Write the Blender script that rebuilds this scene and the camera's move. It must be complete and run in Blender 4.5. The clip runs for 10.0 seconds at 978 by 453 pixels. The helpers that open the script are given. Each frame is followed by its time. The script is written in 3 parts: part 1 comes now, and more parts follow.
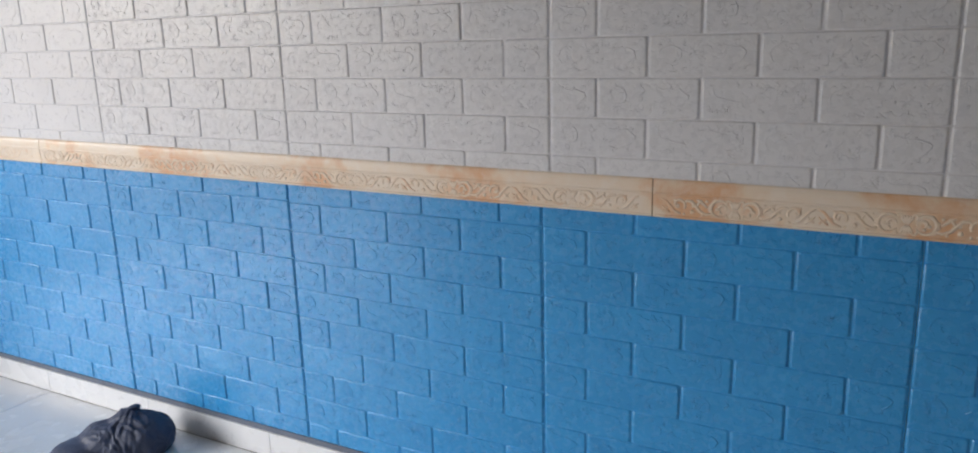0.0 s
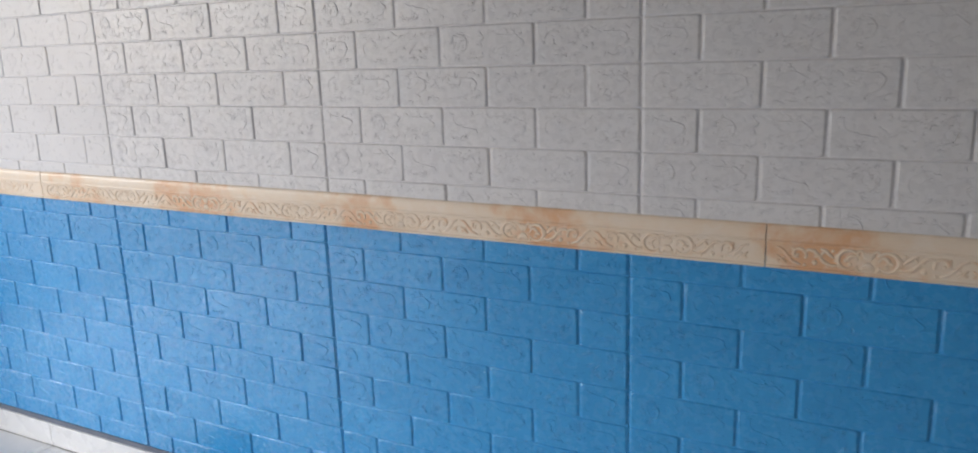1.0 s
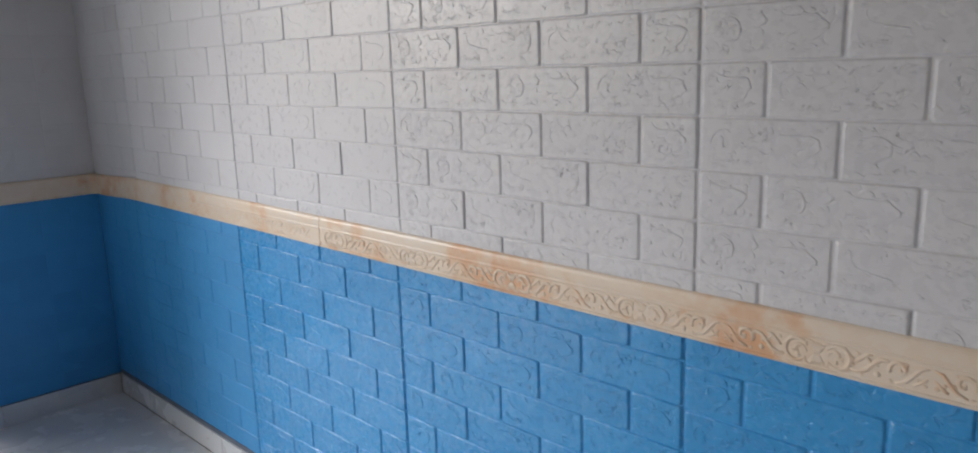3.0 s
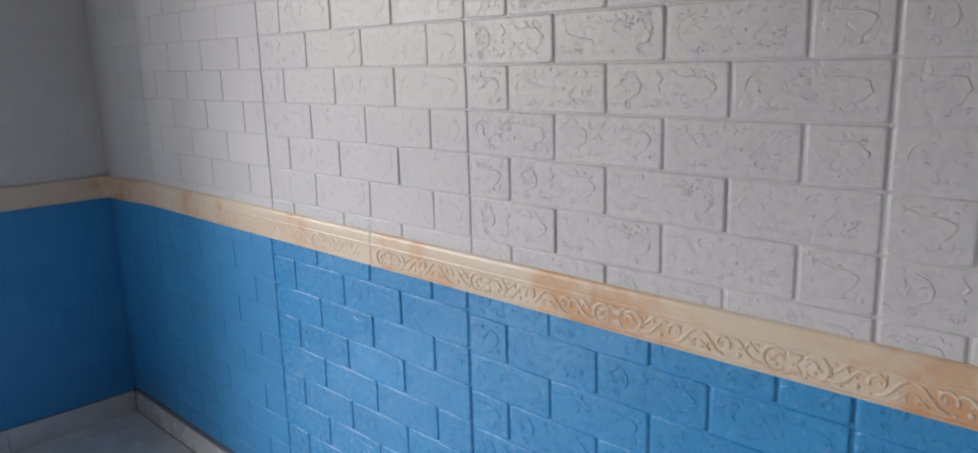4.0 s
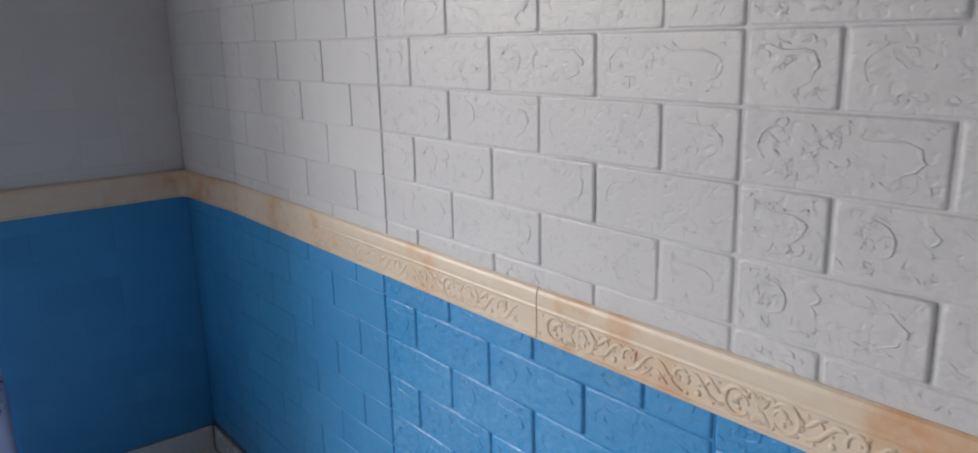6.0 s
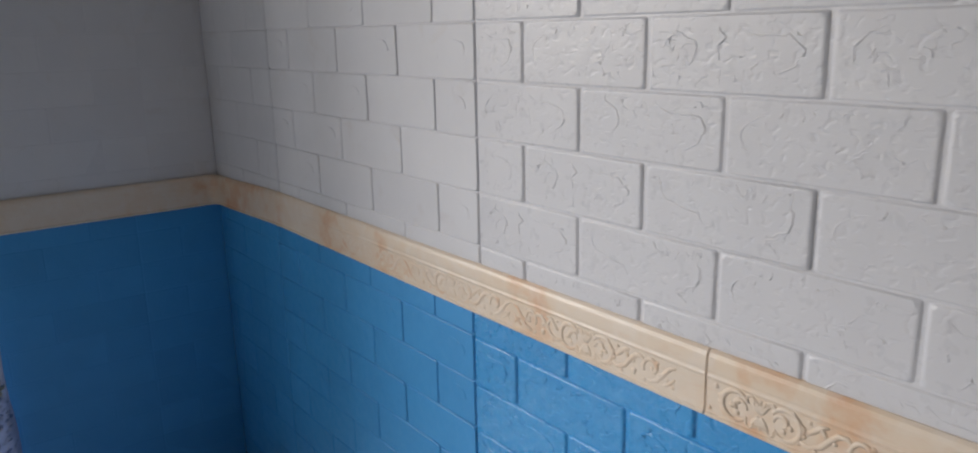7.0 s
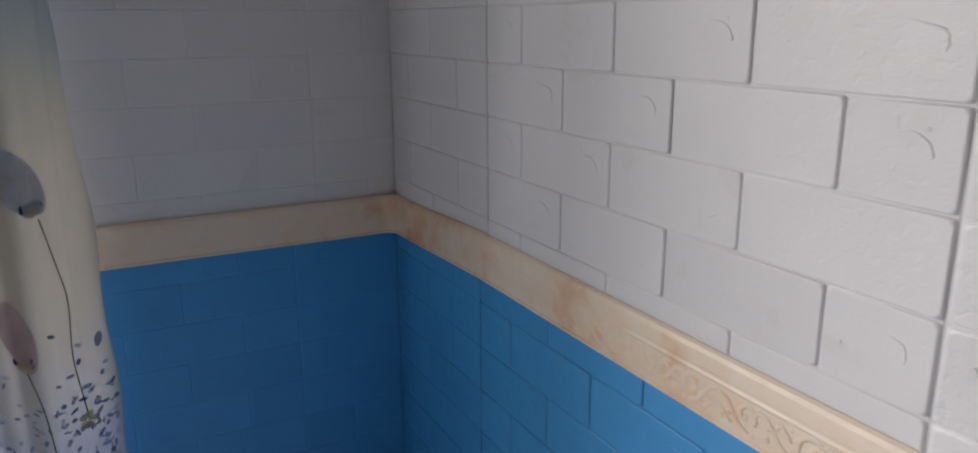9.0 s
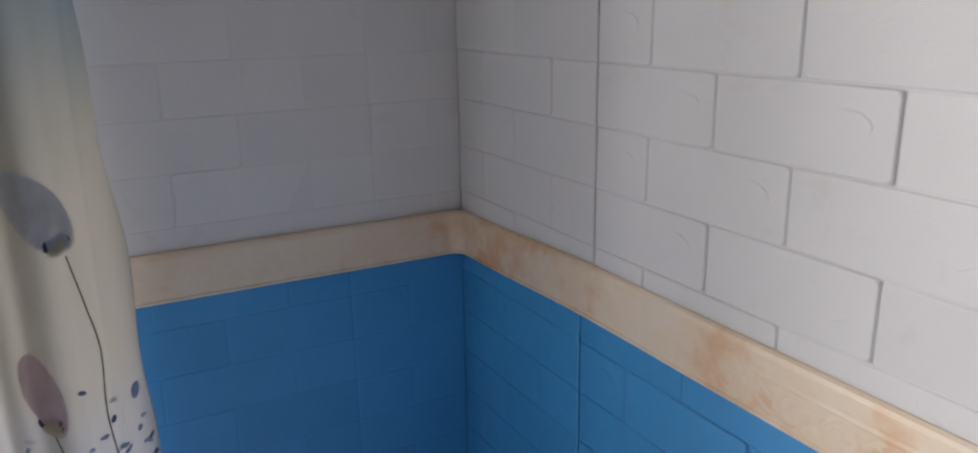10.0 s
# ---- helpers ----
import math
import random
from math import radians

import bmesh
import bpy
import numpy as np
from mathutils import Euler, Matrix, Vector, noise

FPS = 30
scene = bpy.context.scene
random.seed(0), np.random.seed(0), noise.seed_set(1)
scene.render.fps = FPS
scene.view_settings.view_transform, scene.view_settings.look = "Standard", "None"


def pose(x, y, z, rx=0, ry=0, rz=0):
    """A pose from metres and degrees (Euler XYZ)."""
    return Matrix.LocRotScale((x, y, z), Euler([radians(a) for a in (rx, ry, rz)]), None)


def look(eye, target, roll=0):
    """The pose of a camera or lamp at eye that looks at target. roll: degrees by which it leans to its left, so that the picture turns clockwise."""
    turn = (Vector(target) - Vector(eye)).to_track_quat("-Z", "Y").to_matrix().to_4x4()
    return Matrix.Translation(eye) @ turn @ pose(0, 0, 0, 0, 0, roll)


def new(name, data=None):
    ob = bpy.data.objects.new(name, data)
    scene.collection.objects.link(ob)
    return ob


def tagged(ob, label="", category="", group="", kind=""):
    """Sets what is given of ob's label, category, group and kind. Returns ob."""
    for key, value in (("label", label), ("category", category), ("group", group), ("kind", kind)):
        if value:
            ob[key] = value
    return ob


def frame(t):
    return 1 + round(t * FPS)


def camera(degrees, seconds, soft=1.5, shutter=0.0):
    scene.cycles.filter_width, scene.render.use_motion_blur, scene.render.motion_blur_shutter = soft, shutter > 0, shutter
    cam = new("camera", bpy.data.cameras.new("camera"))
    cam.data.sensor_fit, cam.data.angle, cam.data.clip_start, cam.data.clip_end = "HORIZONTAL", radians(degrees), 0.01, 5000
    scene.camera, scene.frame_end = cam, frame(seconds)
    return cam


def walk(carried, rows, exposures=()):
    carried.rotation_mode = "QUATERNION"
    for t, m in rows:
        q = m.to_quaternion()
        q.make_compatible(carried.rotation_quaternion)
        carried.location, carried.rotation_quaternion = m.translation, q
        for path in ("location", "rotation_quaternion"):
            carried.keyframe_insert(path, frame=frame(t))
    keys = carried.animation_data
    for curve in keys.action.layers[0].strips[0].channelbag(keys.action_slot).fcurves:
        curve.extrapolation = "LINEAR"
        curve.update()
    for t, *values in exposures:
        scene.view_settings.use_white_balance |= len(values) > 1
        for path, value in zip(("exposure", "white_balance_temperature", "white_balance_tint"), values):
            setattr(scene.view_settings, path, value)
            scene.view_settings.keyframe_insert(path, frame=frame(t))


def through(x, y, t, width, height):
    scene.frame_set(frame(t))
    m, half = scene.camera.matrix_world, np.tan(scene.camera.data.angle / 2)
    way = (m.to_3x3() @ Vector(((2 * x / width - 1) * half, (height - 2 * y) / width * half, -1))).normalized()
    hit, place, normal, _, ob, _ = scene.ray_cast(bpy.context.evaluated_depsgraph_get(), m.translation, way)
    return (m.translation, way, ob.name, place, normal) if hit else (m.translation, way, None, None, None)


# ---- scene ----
cam = camera(63.9, 10.0, soft=1.9, shutter=0.3)
PATH = [
    (0, (3.448, -1.453, 1.13), (2.515, 0.254, 0.662), -1.6),
    (0.5, (3.36, -1.406, 1.123), (2.462, 0.324, 0.674), -1.1),
    (1, (3.199, -1.338, 1.161), (2.29, 0.387, 0.715), -2.0),
    (1.5, (3.093, -1.283, 1.144), (2.118, 0.407, 0.701), -1.1),
    (2, (2.97, -1.17, 1.161), (1.859, 0.445, 0.761), -1.7),
    (2.5, (2.848, -1.068, 1.198), (1.589, 0.432, 0.79), -2.7),
    (2.7, (2.771, -1.059, 1.204), (1.457, 0.391, 0.787), -2.4),
    (3, (2.684, -1.025, 1.211), (1.303, 0.365, 0.804), -1.85),
    (3.2, (2.633, -1.012, 1.21), (1.244, 0.372, 0.814), -1.65),
    (4.5, (2.25, -0.887, 1.219), (0.869, 0.488, 0.767), -1.8),
    (5, (2.104, -0.781, 1.195), (0.611, 0.471, 0.741), -1.1),
    (5.2, (2.061, -0.759, 1.208), (0.547, 0.468, 0.76), -1.6),
    (6.5, (1.704, -0.656, 1.192), (0.174, 0.543, 0.718), -1.2),
    (7, (1.559, -0.644, 1.19), (0.023, 0.542, 0.708), -1.2),
    (7.5, (1.448, -0.611, 1.189), (-0.163, 0.463, 0.686), -1.8),
    (8, (1.282, -0.543, 1.19), (-0.412, 0.411, 0.723), -1.4),
    (8.5, (1.168, -0.522, 1.192), (-0.57, 0.335, 0.698), -1.0),
    (9, (1.012, -0.529, 1.183), (-0.699, 0.373, 0.674), -0.3),
    (9.5, (0.882, -0.552, 1.194), (-0.789, 0.422, 0.685), -1.8),
    (10, (0.782, -0.564, 1.193), (-0.918, 0.339, 0.65), -1.0),
]
EXPOSURE = [(0.0, 0.19, 6500, 10), (1.0, 0.13, 6500, 10), (2.5, -0.12, 6500, 10), (4.5, -0.26, 6500, 10), (6.5, -0.36, 6500, 10), (7.5, -0.38, 6550, 10), (8.5, -0.22, 6600, 11), (9.3, -0.07, 6750, 12), (10.0, 0.27, 6800, 12)]
walk(cam, [(t, look(eye, target, roll)) for t, eye, target, roll in PATH], EXPOSURE)

# ---- world and light: daylight from the wide opening in the west wall ----
world = bpy.data.worlds.new("overcast_sky")
world.use_nodes = True
scene.world = world
wn = world.node_tree.nodes
sky = wn.new("ShaderNodeTexSky")
sky.sky_type = "NISHITA"
sky.sun_disc = False
sky.sun_elevation, sky.sun_rotation = radians(16.5), radians(226)
wn["Background"].inputs["Strength"].default_value = 0.06
world.node_tree.links.new(sky.outputs["Color"], wn["Background"].inputs["Color"])

WEST, EAST, SOUTH, HIGH = -0.385, 4.9, -5.0, 3.0      # inner faces of the room
OPEN_A, OPEN_B, OPEN_TOP = -0.60, -4.4, 2.0           # opening in the west wall: from y, to y, head height

lamp = bpy.data.lights.new("opening_daylight", "AREA")
lamp.shape, lamp.size, lamp.size_y = "RECTANGLE", 1.85, 3.7
lamp.energy, lamp.color = 31, (0.96, 0.985, 1.0)
day = new("opening_daylight", lamp)
day.matrix_world = look((WEST - 0.16, (OPEN_A + OPEN_B) / 2, 1.0), (3, (OPEN_A + OPEN_B) / 2, 1.0)) @ pose(0, 0, 0, 0, 0, 90)

# a veiled sun behind thin cloud, slanting in through the opening
veil = bpy.data.lights.new("veiled_sun", "SUN")
veil.energy, veil.angle, veil.color = 2.2, radians(27), (0.985, 0.985, 1.0)
AZ, EL = radians(44), radians(16.5)
sun = new("veiled_sun", veil)
sun.matrix_world = look((0, 0, 0), (math.cos(EL) * math.cos(AZ), math.cos(EL) * math.sin(AZ), -math.sin(EL)))


# ---- materials ----
class Nodes:
    def __init__(self, name, rough=0.5, spec=0.5, metal=0.0):
        self.m = bpy.data.materials.new(name)
        self.m.use_nodes = True
        self.t = self.m.node_tree
        self.b = self.t.nodes["Principled BSDF"]
        self.b.inputs["Roughness"].default_value = rough
        self.b.inputs["Specular IOR Level"].default_value = spec
        self.b.inputs["Metallic"].default_value = metal
        self.co = self.t.nodes.new("ShaderNodeTexCoord")

    def put(self, value, socket):
        if isinstance(value, bpy.types.NodeSocket):
            self.t.links.new(value, socket)
        elif value is not None:
            socket.default_value = value

    def math(self, op, a, b=None, c=None, clamp=False):
        n = self.t.nodes.new("ShaderNodeMath")
        n.operation, n.use_clamp = op, clamp
        for v, s in zip((a, b, c), n.inputs):
            self.put(v, s)
        return n.outputs[0]

    def vmath(self, op, a, b=None):
        n = self.t.nodes.new("ShaderNodeVectorMath")
        n.operation = op
        for v, s in zip((a, b), n.inputs):
            self.put(v, s)
        return n.outputs[0]

    def noise(self, vec, scale, detail=2.0, rough=0.5, distort=0.0):
        n = self.t.nodes.new("ShaderNodeTexNoise")
        self.put(vec, n.inputs["Vector"])
        n.inputs["Scale"].default_value, n.inputs["Detail"].default_value = scale, detail
        n.inputs["Roughness"].default_value, n.inputs["Distortion"].default_value = rough, distort
        return n.outputs["Fac"]

    def ramp(self, fac, stops):
        n = self.t.nodes.new("ShaderNodeValToRGB")
        self.put(fac, n.inputs["Fac"])
        e = n.color_ramp.elements
        while len(e) < len(stops):
            e.new(0.5)
        for k, (p, c) in zip(e, stops):
            k.position, k.color = p, (*c, 1) if len(c) == 3 else c
        return n.outputs["Color"]

    def range(self, v, a, b, c=0.0, d=1.0, smooth=False):
        n = self.t.nodes.new("ShaderNodeMapRange")
        if smooth:
            n.interpolation_type = "SMOOTHSTEP"
        for x, s in zip((v, a, b, c, d), n.inputs):
            self.put(x, s)
        return n.outputs[0]

    def mix(self, fac, a, b, blend="MIX"):
        n = self.t.nodes.new("ShaderNodeMix")
        n.data_type, n.blend_type = "RGBA", blend
        self.put(fac, n.inputs["Factor"])
        self.put((*a, 1) if isinstance(a, tuple) else a, n.inputs["A"])
        self.put((*b, 1) if isinstance(b, tuple) else b, n.inputs["B"])
        return n.outputs["Result"]

    def bump(self, height, distance, strength=1.0):
        n = self.t.nodes.new("ShaderNodeBump")
        n.inputs["Strength"].default_value, n.inputs["Distance"].default_value = strength, distance
        self.put(height, n.inputs["Height"])
        if self.b.inputs["Normal"].is_linked:
            self.t.links.new(self.b.inputs["Normal"].links[0].from_socket, n.inputs["Normal"])
        self.t.links.new(n.outputs["Normal"], self.b.inputs["Normal"])

    def random(self):
        return self.t.nodes.new("ShaderNodeObjectInfo").outputs["Random"]

    def island(self):
        return self.t.nodes.new("ShaderNodeNewGeometry").outputs["Random Per Island"]

    def color(self, value):
        self.put((*value, 1) if isinstance(value, tuple) else value, self.b.inputs["Base Color"])
        return self.m


def foam(name, light, dark, rough, relief, stain_and_bounce=0.0):
    """Painted PE foam moulded as brick: soft dents, a fine skin, slightly uneven gloss."""
    n = Nodes(name, rough, 0.5)
    spread = n.t.nodes.new("ShaderNodeCombineXYZ")
    n.put(n.math("MULTIPLY", n.random(), 3.7), spread.inputs[0])
    n.put(n.math("MULTIPLY", n.random(), 9.1), spread.inputs[2])
    vec = n.vmath("ADD", n.co.outputs["Object"], spread.outputs[0])
    n.bump(n.noise(vec, 20, 2), 0.0011)
    dents = n.range(n.noise(vec, 95, 1.0, 0.5, 0.6), 0.30, 0.46, 0.0, 1.0, True)
    n.bump(dents, relief)
    n.bump(n.noise(n.co.outputs["Object"], 420, 3), 0.0002)
    tone = n.math("ADD", n.math("MULTIPLY", n.noise(vec, 9, 3), 0.7), n.math("MULTIPLY", n.random(), 0.3))
    n.put(n.range(n.noise(vec, 60, 3), 0.3, 0.7, rough - 0.06, rough + 0.1), n.b.inputs["Roughness"])
    col = n.ramp(tone, [(0.25, dark), (0.75, light)])
    if stain_and_bounce:  # brownish marks: part stain, part warm bounce light put into the colour
        spot = n.math("MULTIPLY", n.range(n.noise(vec, 11, 5, 0.65, 0.8), 0.56, 0.74, 0.0, 1.0, True), stain_and_bounce)
        col = n.mix(spot, col, (0.42, 0.32, 0.24))
    return n.color(col)


WHITE = foam("white_foam", (0.700, 0.698, 0.735), (0.648, 0.646, 0.684), 0.26, 0.0004)
WHITE_MID = foam("white_foam_worn", (0.700, 0.698, 0.735), (0.648, 0.646, 0.684), 0.30, 0.0003, 0.05)
WHITE_SOFT = foam("white_foam_shallow", (0.700, 0.698, 0.735), (0.648, 0.646, 0.684), 0.40, 0.00012, 0.16)
BLUE = foam("blue_foam", (0.050, 0.320, 0.69), (0.040, 0.278, 0.62), 0.24, 0.0004)
BLUE_MID = foam("blue_foam_worn", (0.050, 0.320, 0.69), (0.040, 0.278, 0.62), 0.26, 0.0003)
BLUE_SOFT = foam("blue_foam_shallow", (0.050, 0.320, 0.69), (0.040, 0.278, 0.62), 0.40, 0.00012)


def marbled():
    n = Nodes("marbled_foam", 0.33, 0.5)
    v = n.co.outputs["Object"]
    warp = n.vmath("ADD", v, n.vmath("MULTIPLY", n.noise(v, 14, 3), (0.035, 0.0, 0.02)))
    run = n.t.nodes.new("ShaderNodeSeparateXYZ")
    n.put(v, run.inputs[0])
    # the print comes round again every 0.46 m, its blotches never quite alike
    turn = n.math("MULTIPLY", n.math("SUBTRACT", n.math("ADD", run.outputs[0], n.math("MULTIPLY", run.outputs[2], 0.6)), 1.69 + 0.6 * 0.83), math.tau / 0.46)
    beat = n.math("MULTIPLY", n.math("COSINE", n.math("ADD", turn, n.math("MULTIPLY", n.math("SUBTRACT", n.noise(warp, 9, 2), 0.5), 1.7))), 0.115)
    beat = n.math("MULTIPLY", beat, n.range(run.outputs[0], 0.6, 1.1, 0.3, 1.0))
    cloud = n.math("ADD", n.math("ADD", n.math("MULTIPLY", n.noise(warp, 5.2, 2.0, 0.5), 0.62), n.math("MULTIPLY", n.noise(warp, 24, 4.0, 0.6), 0.38)), beat)
    col = n.ramp(cloud, [(0.40, (0.765, 0.65, 0.54)), (0.51, (0.755, 0.61, 0.475)), (0.57, (0.72, 0.50, 0.345)), (0.64, (0.68, 0.39, 0.225)), (0.75, (0.71, 0.48, 0.33))])
    streak = n.noise(n.vmath("MULTIPLY", warp, (22.0, 22.0, 150.0)), 1.0, 3.0, 0.6)
    col = n.mix(n.range(streak, 0.52, 0.70, 0.0, 0.16, True), col, (0.70, 0.44, 0.27))
    pale = n.range(n.noise(n.vmath("ADD", warp, (4.0, 1.0, 2.0)), 26, 3, 0.6), 0.50, 0.66, 0.0, 0.35, True)
    col = n.mix(pale, col, (0.80, 0.72, 0.65))
    n.put(n.range(n.noise(v, 45, 3), 0.3, 0.7, 0.31, 0.46), n.b.inputs["Roughness"])
    n.bump(n.noise(v, 60, 3), 0.0007)
    return n.color(col)


MARBLE = marbled()


def tile(name, base, other, rough):
    n = Nodes(name, rough, 0.5)
    v = n.vmath("ADD", n.co.outputs["Object"], n.vmath("MULTIPLY", n.random(), (3.1, 5.7, 1.3)))
    tone = n.noise(v, 5, 5, 0.6, 0.4)
    n.put(n.range(n.noise(v, 14, 4), 0.35, 0.7, rough * 0.8, rough * 1.7), n.b.inputs["Roughness"])
    n.bump(n.noise(v, 40, 2), 0.0002)
    return n.color(n.ramp(tone, [(0.3, other), (0.7, base)]))


TILE = tile("floor_tile_glaze", (0.80, 0.81, 0.83), (0.74, 0.75, 0.775), 0.2)
SKIRT = tile("skirting_tile_glaze", (0.74, 0.755, 0.785), (0.69, 0.70, 0.73), 0.25)


def rough_plain(name, a, b, scale, rough=0.85, dist=0.001):
    n = Nodes(name, rough, 0.3)
    f = n.noise(n.co.outputs["Object"], scale, 5, 0.6)
    n.bump(n.noise(n.co.outputs["Object"], scale * 12, 4), dist)
    return n.color(n.ramp(f, [(0.3, a), (0.7, b)]))


PLASTER = rough_plain("painted_plaster", (0.43, 0.39, 0.34), (0.49, 0.445, 0.39), 3)
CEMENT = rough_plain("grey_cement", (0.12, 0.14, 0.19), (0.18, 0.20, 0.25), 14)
GROUT = rough_plain("grey_grout", (0.22, 0.215, 0.21), (0.3, 0.29, 0.28), 20)
CEIL = rough_plain("white_ceiling_paint", (0.60, 0.565, 0.51), (0.65, 0.61, 0.56), 2)
EARTH = rough_plain("paved_ground", (0.22, 0.21, 0.2), (0.3, 0.29, 0.27), 2)
STEEL = rough_plain("painted_steel", (0.5, 0.5, 0.5), (0.55, 0.55, 0.55), 8, 0.4, 0.0001)


def plastic():
    n = Nodes("black_plastic_film", 0.5, 0.35)
    v = n.co.outputs["Object"]
    n.bump(n.noise(n.vmath("MULTIPLY", v, (1.0, 1.4, 1.0)), 34, 4, 0.6, 1.6), 0.003)
    n.put(n.range(n.noise(v, 22, 3), 0.3, 0.7, 0.42, 0.62), n.b.inputs["Roughness"])
    return n.color(n.ramp(n.noise(v, 9, 3), [(0.3, (0.046, 0.060, 0.110)), (0.7, (0.074, 0.092, 0.155))]))


BAG = plastic()


def cloth(name, color, through=0.53):
    n = Nodes(name, 0.85, 0.15)
    t = n.t
    z = t.nodes.new("ShaderNodeSeparateXYZ")
    n.put(n.co.outputs["Object"], z.inputs[0])
    wave = n.t.nodes.new("ShaderNodeTexWave")
    wave.inputs["Scale"].default_value = 420
    n.put(n.co.outputs["Object"], wave.inputs["Vector"])
    n.bump(wave.outputs["Fac"], 0.0002)
    if color is None:  # cream ground dyed blue towards the head and lavender blue towards the hem
        up = n.math("ADD", z.outputs[2], n.math("MULTIPLY", n.math("SUBTRACT", n.noise(n.co.outputs["Object"], 9, 3), 0.5), 0.16))
        col = n.ramp(n.range(up, 0.3, 1.5), [(0.12, (0.46, 0.51, 0.66)), (0.27, (0.63, 0.63, 0.655)), (0.38, (0.63, 0.61, 0.58)), (0.56, (0.59, 0.570, 0.535)), (0.65, (0.52, 0.515, 0.49)), (0.80, (0.33, 0.385, 0.43)), (0.90, (0.24, 0.33, 0.43))])
    else:
        col = n.ramp(n.noise(n.co.outputs["Object"], 30, 4), [(0.3, tuple(c * 0.8 for c in color)), (0.7, color)])
    thin = t.nodes.new("ShaderNodeBsdfTranslucent")
    n.put(col, thin.inputs["Color"])
    m = t.nodes.new("ShaderNodeMixShader")
    m.inputs[0].default_value = through
    t.links.new(n.b.outputs[0], m.inputs[1])
    t.links.new(thin.outputs[0], m.inputs[2])
    t.links.new(m.outputs[0], t.nodes["Material Output"].inputs["Surface"])
    return n.color(col)


CURTAIN = cloth("printed_curtain_cloth", None)
PRINT_BLUE = cloth("blue_print", (0.57, 0.60, 0.68))
PRINT_PINK = cloth("pink_print", (0.64, 0.52, 0.57))
PRINT_DARK = cloth("dark_print", (0.10, 0.10, 0.16))
PRINT_PALE = cloth("pale_print", (0.62, 0.58, 0.46))
PRINT_STEM = cloth("stem_print", (0.10, 0.10, 0.09))


def leaf_print():
    n = Nodes("leaf_print", 0.85, 0.15)
    return n.color(n.ramp(n.island(), [(0.0, (0.13, 0.16, 0.29)), (0.3, (0.31, 0.36, 0.51)), (0.7, (0.48, 0.51, 0.64)), (1.0, (0.58, 0.55, 0.60))]))


PRINT_LEAF = leaf_print()


# ---- helpers for meshes ----
def mesh_of(name, bm, mat, smooth=False):
    me = bpy.data.meshes.new(name)
    bmesh.ops.recalc_face_normals(bm, faces=bm.faces)
    bm.to_mesh(me)
    bm.free()
    me.materials.append(mat)
    if smooth:
        me.polygons.foreach_set("use_smooth", [True] * len(me.polygons))
    return me


def part(name, bm, mat, parent=None, label="", smooth=False, m=None):
    ob = new(name, bm if isinstance(bm, bpy.types.Mesh) else mesh_of(name, bm, mat, smooth))
    if m is not None:
        ob.matrix_world = m
    if parent is not None:
        ob.parent = parent
        ob.matrix_parent_inverse = parent.matrix_world.inverted()
    return tagged(ob, label)


def box(bm, x0, x1, y0, y1, z0, z1, bevel=0.0):
    r = bmesh.ops.create_cube(bm, size=1)
    bmesh.ops.transform(bm, matrix=Matrix.LocRotScale(((x0 + x1) / 2, (y0 + y1) / 2, (z0 + z1) / 2), None, (x1 - x0, y1 - y0, z1 - z0)), verts=r["verts"])
    if bevel:
        edges = list({e for v in r["verts"] for e in v.link_edges})
        bmesh.ops.bevel(bm, geom=edges, offset=bevel, segments=2, affect="EDGES", profile=0.6)
    return bm


def tube(bm, points, radii, sides=6):
    """A tapered round cord along points."""
    rings = []
    for i, p in enumerate(points):
        a, b = Vector(points[max(i - 1, 0)]), Vector(points[min(i + 1, len(points) - 1)])
        d = (b - a).normalized()
        u = d.cross(Vector((0, 1, 0)))
        u = u.normalized() if u.length > 1e-4 else Vector((1, 0, 0))
        w = d.cross(u)
        rings.append([bm.verts.new(Vector(p) + radii[i] * (math.cos(k * math.tau / sides) * u + math.sin(k * math.tau / sides) * w)) for k in range(sides)])
    for r0, r1 in zip(rings, rings[1:]):
        for k in range(sides):
            bm.faces.new((r0[k], r0[(k + 1) % sides], r1[(k + 1) % sides], r1[k]))
    bm.faces.new(rings[0])
    bm.faces.new(rings[-1][::-1])


# ---- room shell ----
bm = box(bmesh.new(), WEST - 0.2, EAST + 0.2, 0.0095, 0.2, -0.02, HIGH)
tagged(part("wall_north", bm, PLASTER), "plain plastered masonry wall behind the foam panels", "wall", kind="structure")
bm = bmesh.new()
box(bm, WEST - 0.206, WEST - 0.006, OPEN_A, 0.0095, -0.02, HIGH)
box(bm, WEST - 0.206, WEST - 0.006, SOUTH, OPEN_B, -0.02, HIGH)
box(bm, WEST - 0.206, WEST - 0.006, OPEN_B, OPEN_A, OPEN_TOP, HIGH)
tagged(part("wall_west", bm, PLASTER), "plastered end wall with a wide daylight opening", "wall", kind="structure")
bm = box(bmesh.new(), EAST, EAST + 0.2, SOUTH, 0.0095, -0.02, HIGH)
tagged(part("wall_east", bm, PLASTER), "plain grey plastered wall closing the room", "wall", kind="structure")
bm = box(bmesh.new(), WEST - 0.206, EAST + 0.2, SOUTH - 0.2, SOUTH, -0.02, HIGH)
tagged(part("wall_south", bm, PLASTER), "plain grey plastered wall closing the room", "wall", kind="structure")
